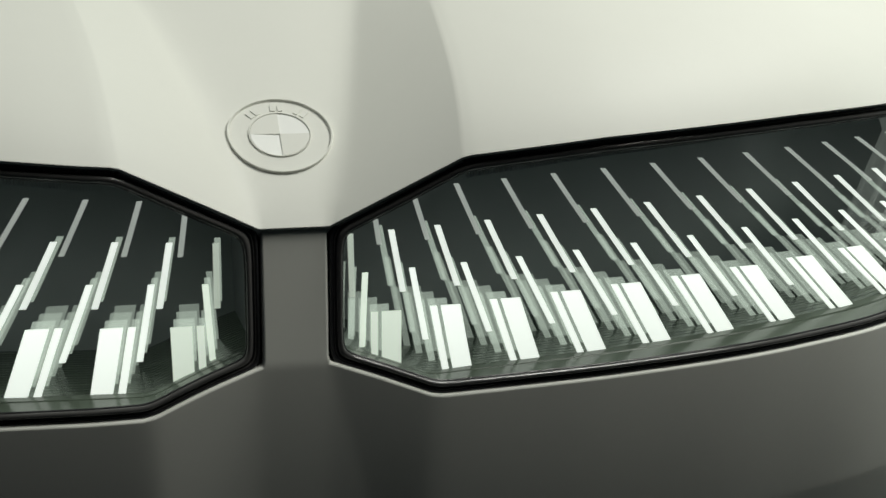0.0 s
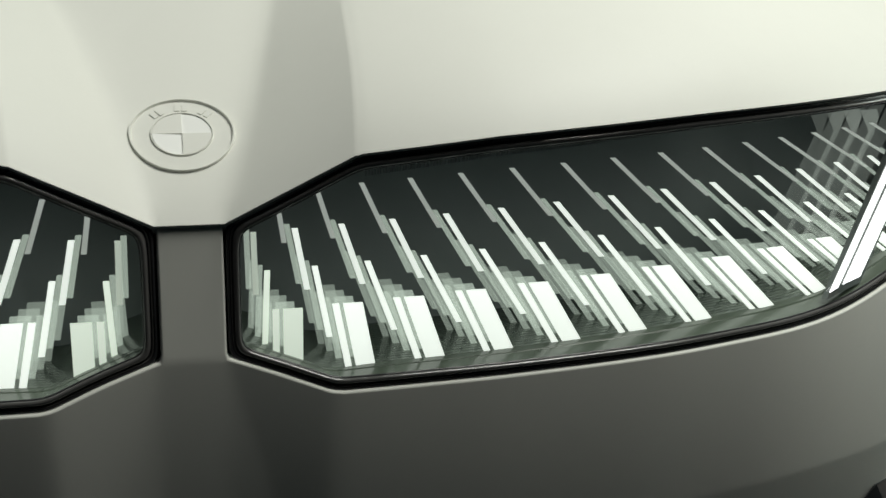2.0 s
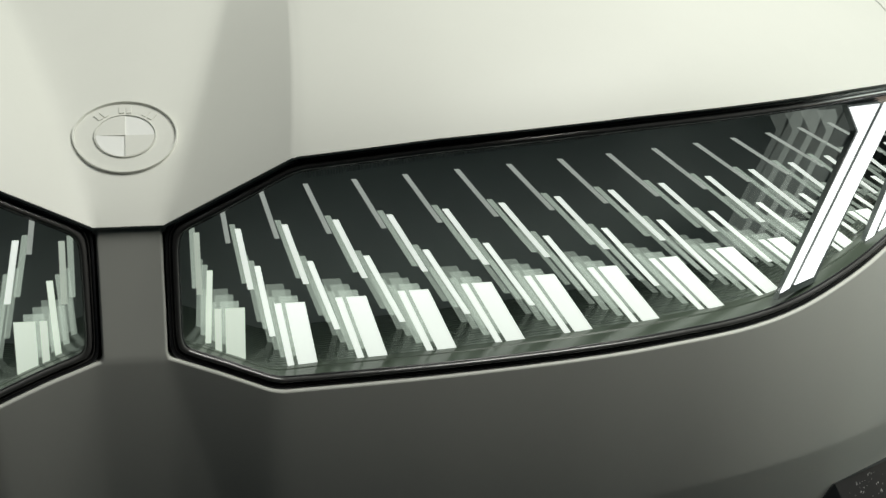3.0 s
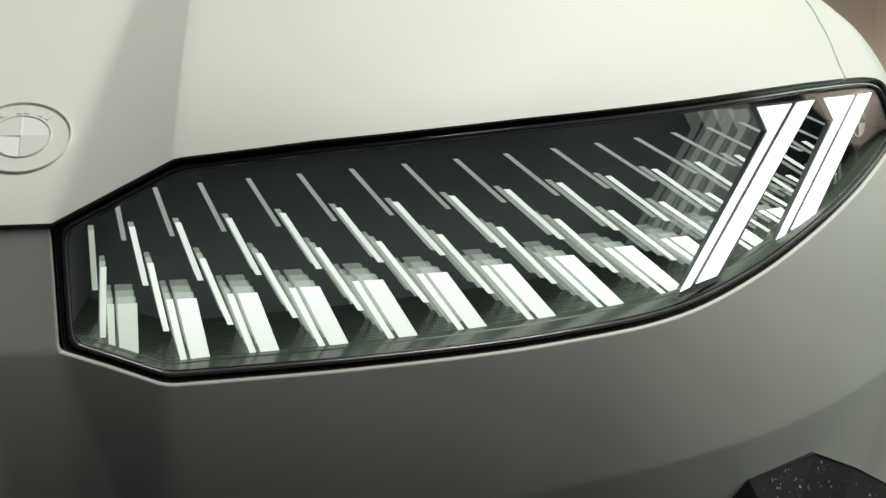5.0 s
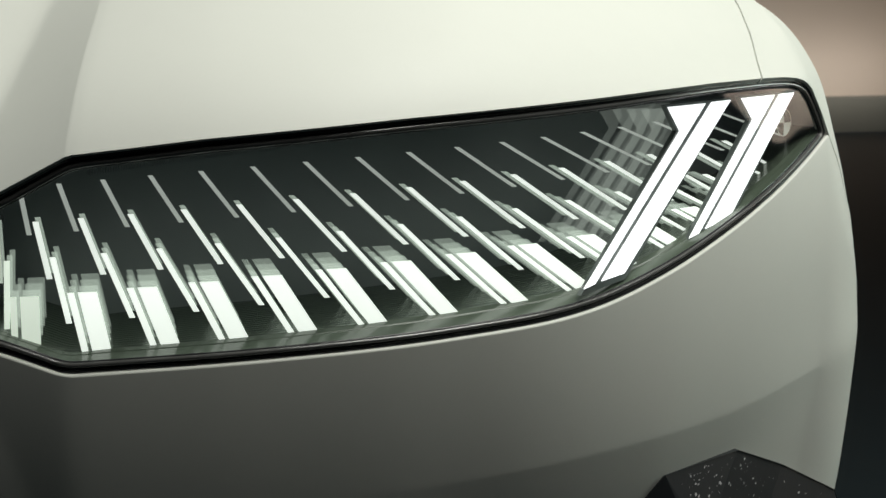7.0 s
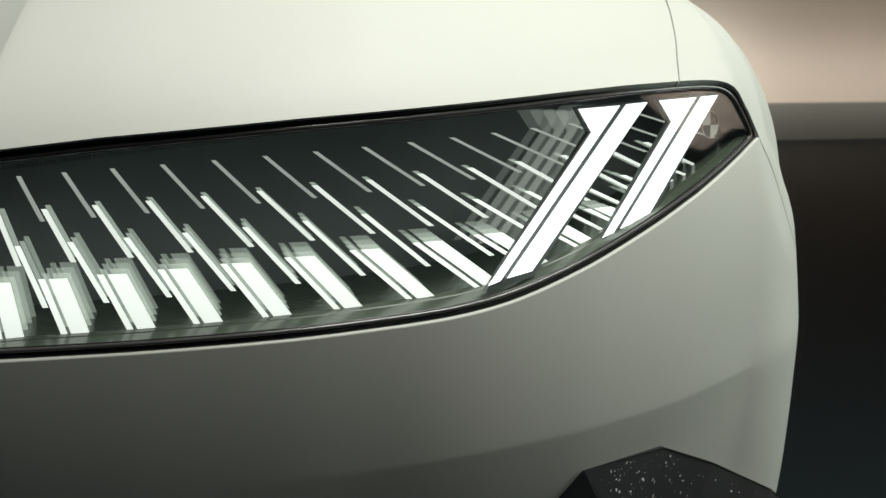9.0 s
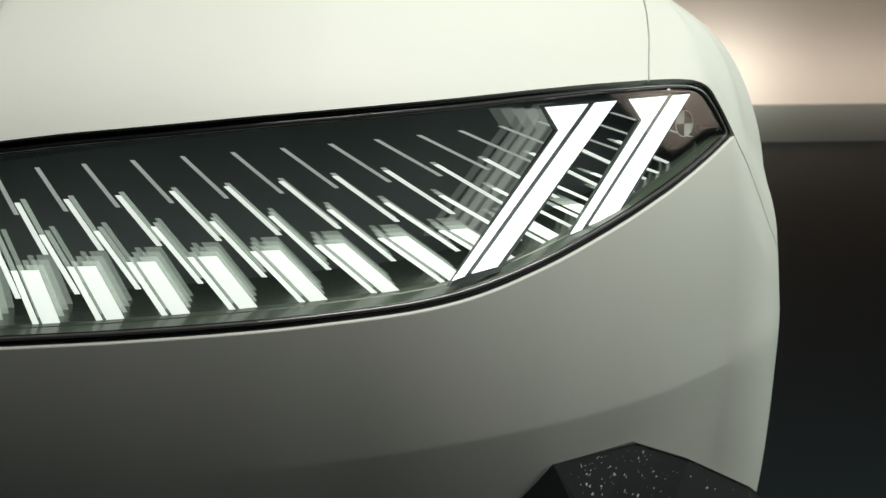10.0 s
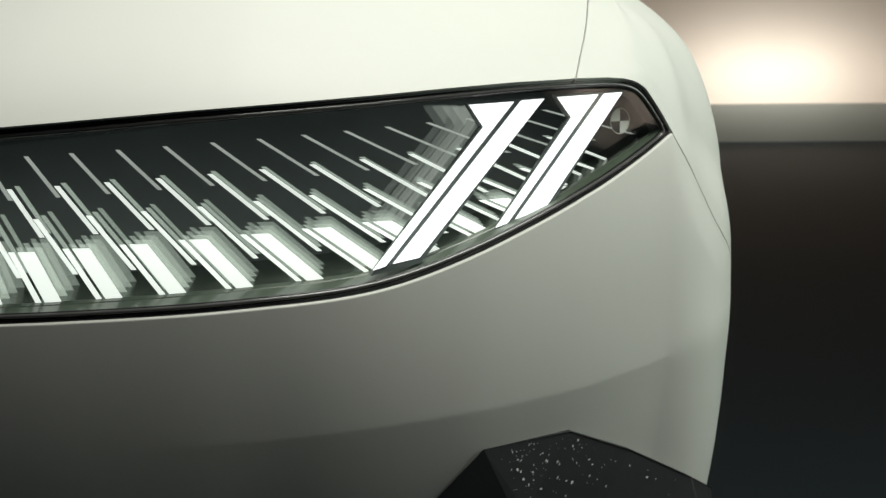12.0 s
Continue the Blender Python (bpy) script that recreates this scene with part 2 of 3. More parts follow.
def upper_section(i, vs):
    """Points of the bonnet or wing above the opening's edge, at the parameters vs (0 to 9)."""
    d = spline(KNOTS, BACK_D, vs)
    crest_rise = eased_rise(d, 0.55, 0.040, 0.035)
    if FAR[i] < 0.1231:
        x = FAR[i]
        crest = np.stack([0.123 + 0.108 * crest_rise, float(y_top(0.123)) + d, 0.8318 + crest_rise], 1)
        rise = eased_rise(d, 0.76, 0.030, 0.040)
        floor = np.stack([0.026 + 0.311 * np.minimum(rise, 0.3), float(y_top(0.026)) + d, 0.7815 + rise], 1)
        if x <= 0.026:
            return floor * (x / 0.026, 1, 1)
        w = (x - 0.026) / 0.097
        return floor * (1 - w) + crest * w
    seam, side = column_blend(i)
    edge, ez = EDGE_TOP[i], EDGE_TOP[i, 2]
    front = np.stack([edge[0] + 0.108 * crest_rise * max(0, 1 - (FAR[i] - 0.123) / 0.4), edge[1] + d, ez + crest_rise], 1)
    ds = np.array([0, 0.014, 0.030, 0.090, 0.190, 0.45, 0.80])
    at_seam = np.interp(ds, [0, 0.02, 0.04, 0.07, 0.105, 0.145, 0.3, 0.5, 0.83], [0, 0.0115, 0.0235, 0.042, 0.0615, 0.083, 0.134, 0.165, 0.200])
    ctrl = np.stack([edge[0] + 0.19 * ds - 0.12 * np.maximum(ds - 0.12, 0), edge[1] + ds, ez + at_seam], 1)
    if FAR[i] > 0.845:
        ctrl[:, 2] += (0.8795 - ez) * np.clip(ds / 0.06, 0, 1)
    zs = ez + np.array([0, 0.14, 0.26, 0.50, 0.76, 0.93, 1]) * (1.0 - ez)
    off = flank(zs) - flank(ez)
    round_side = np.stack([edge[0] + INWARD[i, 0] * off, edge[1] + INWARD[i, 1] * off, zs], 1)
    return (front * (1 - seam) + spline(KNOTS, ctrl, vs) * seam) * (1 - side) + spline(KNOTS, round_side, vs) * side


def smooth01(v):
    v = float(np.clip(v, 0, 1))
    return v * v * (3 - 2 * v)


def lower_section(i, us):
    """Points of the bumper below the opening's edge; us: share of the way down to the sill."""
    f = FAR[i]
    right = smooth01((f - 0.42) / 0.46)
    ez = EDGE_BOT[i, 2]
    d = (ez - 0.18) * us
    # slope inwards: starts nearly upright and turns under, more upright again round the corner
    s0, k = 0.185 * (1 - right) - 0.020 * right, 0.7 * (1 - right) + 0.8 * right
    inn = s0 * d + 0.5 * k * np.minimum(d, 0.26) ** 2 + k * 0.26 * np.clip(d - 0.26, 0, 1)
    # flat facet under the upright, then a flank rising to the crest line under the corner
    x_in, x_out = 0.026 + 0.29 * np.minimum(d, 0.20), 0.108 - 0.085 * np.minimum(d, 0.20)
    inn = inn + 0.065 * (x_out - x_in) * np.clip((x_out - f) / (x_out - x_in), 0, 1) - 0.0053 * np.clip((0.108 - f) / 0.082, 0, 1)
    side = smooth01((f - 0.74) / 0.30)
    inn = inn * (1 - side) + (flank(ez - d) - flank(ez)) * side
    # soft crease that sinks from the flank towards the middle
    zc = np.interp(f, CREASE_F, CREASE_Z)
    bend = np.interp(f, [0.30, 0.62, 0.92, 1.15], [0.0, 0.08, 0.09, 0.09])
    w = (zc - (ez - d)) / 0.0009
    inn = inn + bend * 0.0009 * np.log1p(np.exp(np.clip(w, -30, 30))) * (w < 30) + bend * 0.0009 * np.where(w >= 30, w, 0)
    inn = inn - inn[0]
    return np.stack([EDGE_BOT[i, 0] + INWARD[i, 0] * inn, EDGE_BOT[i, 1] + INWARD[i, 1] * inn, ez - d], 1)


def soften(g, sigma, keep, crisp=0.0):
    """Rounds creases across the columns; keep: rows near the edge that are left sharp."""
    k = np.arange(-6, 7)
    w = np.exp(-0.5 * (k / sigma) ** 2)
    w /= w.sum()
    pad = np.concatenate([g[:, 6:0:-1] * (-1, 1, 1), g, g[:, -2:-8:-1]], 1)
    pad[:, -6:] = 2 * g[:, -1:] - pad[:, -6:]
    s = sum(w[j] * pad[:, j:j + g.shape[1]] for j in range(13))
    mix = np.clip(np.arange(g.shape[0]) / keep, 0, 1)[:, None, None] * (1 - crisp * np.exp(-((FAR - 0.123) / 0.012) ** 2))[None, :, None]
    return g * (1 - mix) + s * mix


UP_V = np.concatenate([np.linspace(0, 1.2, 10), np.linspace(1.2, 9, 40)[1:]])
LOW_V = np.concatenate([np.linspace(0, 0.03, 4), np.linspace(0.03, 0.55, 170)[1:], np.linspace(0.55, 1, 16)[1:]])
CREASE_F = [0.45, 0.72, 0.78, 0.83, 0.88, 0.92, 0.97, 1.10]
CREASE_Z = [0.505, 0.5175, 0.521, 0.527, 0.536, 0.548, 0.562, 0.60]
UPPER = soften(np.stack([upper_section(i, UP_V) for i in range(NC)], 1), 1.4, 5, 1.0)
LOWER = soften(np.stack([lower_section(i, LOW_V) for i in range(NC)], 1), 0.7, 3)
ease = np.clip((FAR - 0.83) / 0.05, 0, 1)[None, :, None] * np.clip((np.arange(len(UP_V)) - 3) / 8, 0, 1)[:, None, None]
for _ in range(8):
    UPPER = UPPER * (1 - ease) + soften(UPPER, 3.0, 8) * ease
# the corner is flatter above its widest line than the plain sweep, most of all at the shoulder: overlapping flats round the corner
TUCK_Z = [0.34, 0.38, 0.45, 0.50, 0.56, 0.63, 0.69, 0.73, 0.76, 0.80, 0.83, 0.86, 0.895, 0.93, 0.95, 1.0]
FLATS = [(1.010, [-0.004, -0.005, -0.0045, -0.0045, -0.0045, -0.001, 0.007, 0.0114, 0.0140, 0.0143, 0.0130, 0.0130, 0.0165, 0.025, 0.034, 0.06]),
         (1.042, [0.003, 0, 0, 0, 0, 0, 0.003, 0.005, 0.006, 0.007, 0.008, 0.0105, 0.0185, 0.027, 0.036, 0.06]),
         (1.098, [0.0105, 0.0076, 0.005, 0.0046, 0.003, 0.0028, 0.004, 0.0025, 0.0005, 0, 0, 0, 0, 0, 0.004, 0.03]),
         (0.925, [0, 0, 0, 0, 0, 0, 0, 0, 0, 0, 0, 0.001, 0.006, 0.017, 0.026, 0.05])]


def tucked(g):
    z = g[..., 2]
    tuck = np.zeros(z.shape)
    for middle, depth in FLATS:
        deep = np.interp(z, TUCK_Z, depth)
        tuck = np.maximum(tuck, deep - (FAR[None, :] - middle) ** 2 / 0.5)
    tuck += np.minimum(0, np.interp(z, TUCK_Z, FLATS[0][1])) * np.exp(-((FAR[None, :] - 1.01) / 0.08) ** 2)
    tuck *= np.clip((FAR[None, :] - 0.80) / 0.08, 0, 1)
    for _ in range(5):
        pad = np.pad(tuck, 1, mode="edge")
        tuck = np.where(np.arange(len(tuck))[:, None] > 0, (pad[:-2, 1:-1] + pad[2:, 1:-1]) / 4 + tuck / 2, tuck)
        pad = np.pad(tuck, 1, mode="edge")
        tuck = (pad[1:-1, :-2] + pad[1:-1, 2:]) / 4 + tuck / 2
    out = g.copy()
    out[..., :2] += tuck[..., None] * INWARD[None, :, :]
    return out


UPPER, LOWER = tucked(UPPER), tucked(LOWER)
SEAM = int(np.argmin(abs(COLS - 0.7885)))


def left_of(g):
    """The other half of the body: mirrored, then shifted and leaned to fit the camera's view."""
    x = g[..., 0]
    w, near = np.clip((x - 0.026) / 0.09, 0, 1), np.minimum(x, 0.15)
    w = w * w * (3 - 2 * w)
    high = np.clip(g[..., 2] - 0.845, 0, 0.15)
    lean = 1.36 * high ** 2 * np.clip(x / 0.05, 0, 1) * np.clip((0.6 - x) / 0.3, 0, 1)
    return np.stack([-x - w * (0.0035 - 0.027 * near) - lean, g[..., 1] + w * (0.013 * near - 0.0037), g[..., 2] + w * (0.0025 - 0.029 * near)], -1)


def mirrored(g):
    """The whole width from a half that starts at the centre line."""
    return np.concatenate([left_of(g)[:, :0:-1], g], 1)


def panel(name, g, label, flip=False):
    return rounded(grid_object(name, g, PAINT, car, flip=flip, label=label))


def rounded(ob):
    sol = ob.modifiers.new("thickness", "SOLIDIFY")
    sol.thickness, sol.offset = 0.012, -1
    bev = ob.modifiers.new("rounded_edge", "BEVEL")
    bev.width, bev.segments, bev.limit_method, bev.angle_limit = 0.0024, 4, "ANGLE", radians(50)
    bev.harden_normals = True
    return ob


def gap(g, first, last, width=0.0009):
    """Draws the first or last column in, to leave a shut line."""
    g = g.copy()
    if first:
        g[:, 0, 0] += width
    if last:
        g[:, -1, 0] -= width
    return g


half = UPPER[:, :SEAM + 1]
bonnet = panel("bonnet", gap(mirrored(half), True, True), "satin white bonnet with a sunken central facet")
panel("wing", gap(UPPER[:, SEAM:], True, False), "satin white front wing")
panel("wing", gap(left_of(UPPER[:, SEAM:])[:, ::-1], False, True), "satin white front wing")
# the bumper runs up between the grille halves as a slim upright
low = mirrored(LOWER)
NW = low.shape[1]
low_verts, low_faces = [tuple(p) for p in low.reshape(-1, 3)], grid_faces(low.shape[0], NW)
mid_col = NW // 2
below = [mid_col + j for j in range(-5, 6)]
for v in np.linspace(0, 1, 24)[1:]:
    above = []
    for j in range(-5, 6):
        x, y, z = low_verts[mid_col + j]
        above.append(len(low_verts))
        low_verts.append((x * 0.955, y + v * (-0.0025 - y) + 0.10 * x * x, z + v * (0.7800 - z)))
    low_faces += [(below[k + 1], below[k], above[k], above[k + 1]) for k in range(10)]
    below = above
bumper = mesh_object("bumper", low_verts, low_faces, PAINT, car, True, "satin white bumper with an upright between the grille halves", True)
rounded(bumper)

# ---- grille halves ----
LOOP_X = np.concatenate([np.linspace(0.026, 0.108, 25), np.linspace(0.108, 0.128, 7)[1:], np.linspace(0.128, 0.86, 110)[1:], np.linspace(0.86, TIP, 18)[1:]])


def outline():
    """The opening as a closed loop of (x, z): bottom edge outwards, top edge back, then down the pillar."""
    a = np.stack([LOOP_X, z_bot(LOOP_X)], 1)
    b = np.stack([LOOP_X[::-1], z_top(LOOP_X[::-1])], 1)[1:]
    c = np.stack([np.full(16, 0.026), np.linspace(0.7815, 0.6767, 18)[1:-1]], 1)
    return np.concatenate([a, b, c])


OUT = outline()


def inset(loop, amount):
    """The loop moved inwards, its corners eased."""
    q = loop.copy()
    n = len(q)
    prev, nxt = np.roll(q, 1, 0), np.roll(q, -1, 0)
    t = nxt - prev
    t /= np.linalg.norm(t, axis=1)[:, None] + 1e-9
    nrm = np.stack([-t[:, 1], t[:, 0]], 1)
    # wider under the bonnet than above the bumper
    amount_at = amount * (1 + 0.14 * np.clip((-nrm[:, 1] - 0.3) / 0.4, 0, 1))
    q = q + nrm * (amount_at * np.interp(q[:, 0], [0.6, 0.84, TIP], [1.0, 0.80, 0.66]))[:, None]
    # the corners at the upright and at the tip are rounder than the others
    ease = 0.12 + 0.38 * np.maximum(np.clip((0.050 - loop[:, 0]) / 0.012, 0, 1), np.clip((loop[:, 0] - 0.850) / 0.02, 0, 1))[:, None]
    for _ in range(int(3 + amount * 1600)):
        q = (1 - ease) * q + 0.5 * ease * (np.roll(q, 1, 0) + np.roll(q, -1, 0))
    return q


def on_face(p, depth):
    """A point of the opening's face, depth metres behind it."""
    x, z = p[:, 0], p[:, 1]
    xc = np.clip(x, 0.026, TIP - 0.0005)
    zb, zt = z_bot(xc), z_top(xc)
    w = np.clip((z - zb) / np.maximum(zt - zb, 0.004), 0, 1)
    y = y_bot(xc) * (1 - w) + y_top(xc) * w
    sweep = np.interp(xc, [0, 0.3, 0.6, 0.75, 0.91], [0, 0.08, 0.36, 0.50, 0.62])
    return np.stack([x - sweep * depth * 0.7, y + depth, z], 1)


def extruded(name, poly, back, mat, parent, flip=False, label=""):
    """A flat plate: the polygon and its copy moved by the vector back."""
    n = len(poly)
    verts = [tuple(p) for p in poly] + [tuple(np.add(p, back)) for p in poly]
    faces = [tuple(range(n)), tuple(range(2 * n - 1, n - 1, -1))] + [(j, j + n, (j + 1) % n + n, (j + 1) % n) for j in range(n)]
    return mesh_object(name, verts, faces, mat, parent, label=label, flip=flip)


ROWS_OF_BARS = {
    1: dict(off=0.004, top=([-1e-06, 0.0011, 0.044844, 0.040195], [-5e-06, 0.000194, 0.001382, 0.707264]),
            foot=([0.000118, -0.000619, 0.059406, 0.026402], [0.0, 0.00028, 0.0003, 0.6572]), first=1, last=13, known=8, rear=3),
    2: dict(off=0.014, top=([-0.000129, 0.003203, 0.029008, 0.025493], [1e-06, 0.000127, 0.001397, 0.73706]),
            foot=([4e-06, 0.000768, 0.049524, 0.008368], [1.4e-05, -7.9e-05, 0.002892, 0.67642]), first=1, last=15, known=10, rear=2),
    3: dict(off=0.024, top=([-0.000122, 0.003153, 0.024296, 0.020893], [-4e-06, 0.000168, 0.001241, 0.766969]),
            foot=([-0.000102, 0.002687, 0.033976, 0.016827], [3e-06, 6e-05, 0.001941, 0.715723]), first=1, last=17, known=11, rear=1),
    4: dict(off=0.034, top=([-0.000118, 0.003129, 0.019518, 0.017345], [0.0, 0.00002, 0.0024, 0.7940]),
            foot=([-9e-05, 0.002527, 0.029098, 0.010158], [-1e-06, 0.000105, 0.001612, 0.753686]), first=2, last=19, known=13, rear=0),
}


def along_row(coeffs, k, last):
    """The fitted curve up to its last column, then straight on."""
    c = np.polyval(coeffs, min(k, last))
    return float(c + max(0, k - last) * (np.polyval(coeffs, last) - np.polyval(coeffs, last - 1)))


def ledge_z(x):
    """Height of the ledge where the front row of blades stands on it."""
    return float(z_bot(min(x, 0.9)) + 0.0092 + np.interp(x, [0.10, 0.144, 0.26, 0.39, 0.52, 0.70, 0.88], [0.0020, 0.0043, 0.0057, 0.0078, 0.0088, 0.0088, 0.0060]))


def standing(fx, fz, tx, tz):
    """The foot of a blade's edge, cut off along the edge where it meets the ledge; None where nothing is left of it."""
    for w in np.linspace(0, 0.97, 98):
        x, z = fx * (1 - w) + tx * w, fz * (1 - w) + tz * w
        if z >= ledge_z(x) - 0.0004 and x < 0.88:
            return x, z
    return None


def light_blade(parent, side, quad, off, mat, name):
    """One upright acrylic blade: quad of (x, z), set on the curved plane of its row."""
    pts = [(side * x, float(y_bar(x)) + off, z) for x, z in quad]
    if side < 0:
        pts = [(x + 0.049 * max(x, -0.25) - 0.0009, y - 0.001, z - 0.0025) for x, y, z in pts]
    slope = float(y_bar(quad[0][0] + 0.01) - y_bar(quad[0][0])) / 0.01
    back = np.array((-side * slope, 1.0, 0)) * 0.0014
    return extruded(name, pts, back, mat, parent, flip=side < 0)


def grille_half(side):
    flip = side < 0
    mir = left_of if side < 0 else np.array
    # stepped black surround
    steps = [(0.0, 0.016), (0.0004, 0.0046), (0.0010, 0.0030), (0.0026, 0.0027), (0.0030, 0.0050), (0.0056, 0.0050), (0.0062, 0.0052),
             (0.0090, 0.0052), (0.0096, 0.0046), (0.0108, 0.0046), (0.0112, 0.0062)]
    loops = [mir(on_face(inset(OUT, a), d)) for a, d in steps]
    frame_ob = grid_object("grille_surround", np.array(loops), BLACK, car, wrap=True, flip=not flip, label="gloss black stepped surround of a grille half")
    lip = [mir(on_face(inset(OUT, a), d)) for a, d in [(0.0052, 0.0050), (0.0055, 0.0036), (0.0062, 0.0024), (0.0072, 0.0017), (0.0084, 0.0017), (0.0094, 0.0024), (0.0100, 0.0036), (0.0101, 0.0050)]]
    grid_object("bezel_line", np.array(lip), BEZEL, frame_ob, wrap=True, flip=not flip, label="rounded satin grey bezel line")
    ridge = [mir(on_face(inset(OUT, a), d)) for a, d in [(0.0033, 0.0050), (0.0035, 0.0031), (0.0038, 0.0027), (0.0041, 0.0031), (0.0043, 0.0050)]]
    grid_object("ridge_line", np.array(ridge), BEZEL, frame_ob, wrap=True, flip=not flip, label="fine dark ridge")
    # clear cover
    xs = np.concatenate([np.linspace(0.034, 0.12, 10), np.linspace(0.12, 0.895, 60)[1:]])
    cover = []
    for v in np.linspace(0, 1, 14):
        p = np.stack([xs, (z_bot(xs) + 0.009) * (1 - v) + (z_top(xs) - 0.012) * v], 1)
        cover.append(mir(on_face(p, 0.0055)))
    cover_ob = grid_object("grille_cover", np.array(cover), GLASS, frame_ob, flip=flip, label="smoked clear cover glass")
    cover_ob.visible_shadow = False
    # housing behind the cover: ledge, back wall, roof and end wall
    xs = np.concatenate([np.linspace(0.030, 0.12, 12), np.linspace(0.12, 0.90, 60)[1:]])
    front_b = on_face(np.stack([xs, z_bot(xs) + 0.0108], 1), 0.0062)
    front_t = on_face(np.stack([xs, z_top(xs) - 0.0125], 1), 0.0062)
    deep = np.interp(xs, [0.03, 0.6, 0.70, 0.90], [0.15, 0.18, 0.15, 0.06])
    back_b = np.stack([xs - 0.3 * np.clip(xs - 0.5, 0, 1) * deep, y_bar(xs) + deep, [ledge_z(x) + 0.002 for x in xs]], 1)
    back_t = np.stack([back_b[:, 0], back_b[:, 1] + 0.01, front_t[:, 2] - 0.004], 1)
    cuts = [(0.0, 0.0)] + [(0.07 + 0.046 * j + e, h) for j in range(20) for e, h in ((0, 0.0), (0.006, -0.0007), (0.012, 0.0))] + [(1.0, 0.0)]
    ledge = np.array([front_b * (1 - v) + back_b * v + np.outer((back_b - front_b)[:, 2] * (min(v / 0.11, 1) - v), (0, 0, 1)) + (0, 0, h) for v, h in cuts])
    housing = grid_object("grille_housing", mir(np.array([back_b, back_t])), BACKWALL, car, flip=flip, label="dark smoked housing of the light blades")
    grid_object("ledge", mir(ledge), FLOOR_IN, housing, smooth=False, flip=flip, label="grooved dark glossy ledge")
    grid_object("roof", mir(np.array([back_t, front_t])), CAVITY, housing, flip=flip)
    mesh_object("end_wall", mir(np.array([front_b[0], front_t[0], back_t[0], back_b[0]])), [(0, 1, 2, 3)], CAVITY, housing, flip=flip)
    # fine upright fins under the roof, too small to count
    fins_v, fins_f = [], []
    for fx in np.arange(0.136, 0.46, 0.0022):
        top_z, drop = float(z_top(fx)) - 0.0125, 0.008 - 0.018 * (fx - 0.13)
        for p in on_face(np.array([(fx, top_z), (fx + 0.0005, top_z), (fx + 0.0005, top_z - drop), (fx, top_z - drop)]), 0.030):
            fins_v += [p, p + (0, 0.004, 0)]
        n = len(fins_v) - 8
        fins_f += [(n, n + 2, n + 4, n + 6), (n, n + 6, n + 7, n + 1), (n + 2, n + 3, n + 5, n + 4)]
    tagged(mesh_object("roof_fins", [tuple(p) for p in mir(np.array(fins_v))], fins_f, BACKWALL, housing, flip=not flip, label="row of fine dark fins"), kind="stuff")
    # rows of lit blades, each row with fainter glowing copies behind in place of reflections
    for r, row in ROWS_OF_BARS.items():
        for k in range(row["first"], row["last"] + 1):
            tx, tz = (along_row(c, k, row["known"]) for c in row["top"])
            fx, fz = (along_row(c, k, row["known"]) for c in row["foot"])
            if r == 1:
                up = 0.0035 * max(0, k - 10) ** 1.3
                tz, fz = tz + up, fz + up
                wide, slim, space = 0.0150 + 0.0004 * k, 0.0052 + 0.0001 * k, 0.0030 + 0.0002 * k
                strips = [(-wide, 0, -wide, 0), (-wide - space - slim, -wide - space, -wide - space - slim, -wide - space)]
            else:
                slim = (0.0038 if r == 4 else 0.0045) + 0.0001 * k
                strips = [(-slim, 0, 0, slim)]
            quads = []
            for f0, f1, t0, t1 in strips:
                feet = [standing(fx + f, fz, tx + t, tz) for f, t in ((f0, t0), (f1, t1))]
                if tx + t1 < (0.80 if r < 3 else 0.765) and all(foot for foot in feet):
                    quads.append([feet[0], feet[1], (tx + t1, tz), (tx + t0, tz)])
            lit = LIT[r - 1] if k > 1 else WEAK[r - 1]
            for quad in quads:
                light_blade(housing, side, quad, row["off"], lit, "light_blade")
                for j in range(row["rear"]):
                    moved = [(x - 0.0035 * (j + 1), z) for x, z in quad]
                    light_blade(housing, side, moved, row["off"] + 0.03 * (j + 1), BLADE_GHOST[j], "ghost_blade")
    # two slanted headlamp blades standing just behind the cover
    along = np.array((0.869, 0.493))
    def lamp_pt(x, z, back=0.0):
        s = (x - 0.5746) / along[0]
        return (side * (x - back * along[1]), 0.0708 + s * along[1] + 0.05 * (z - 0.69) + back * along[0], z)
    shapes = [
        ([(0.6724, 0.8537), (0.6874, 0.8297), (0.5736, 0.6882), (0.5858, 0.6912), (0.7204, 0.8554)],
         [(0.7283, 0.8563), (0.5936, 0.6930), (0.6199, 0.6968), (0.7537, 0.8575)]),
        ([(0.7683, 0.8586), (0.7843, 0.8358), (0.7003, 0.7213), (0.7129, 0.7250), (0.8151, 0.8603)],
         [(0.8220, 0.8607), (0.7216, 0.7287), (0.7543, 0.7379), (0.8434, 0.8616)]),
    ]
    bvec = np.array((-side * along[1], along[0], 0))
    for slim_poly, wide_poly in shapes:
        whole = [slim_poly[0], slim_poly[1], slim_poly[2], wide_poly[2], wide_poly[3]]
        grown = [(x + (-0.0028 if j < 3 else 0.002), z + (0.002 if j in (0, 4) else -0.006 if j in (2, 3) else 0)) for j, (x, z) in enumerate(whole)]
        block = extruded("headlamp_blade", [lamp_pt(x, z, 0.0012) for x, z in grown], bvec * 0.0060, SMOKE, car, flip=not flip, label="slanted headlamp blade with a white lit face")
        for poly in (slim_poly, wide_poly):
            extruded("lit_face", [lamp_pt(x, z) for x, z in poly], bvec * 0.0011, LAMP, block, flip=not flip)
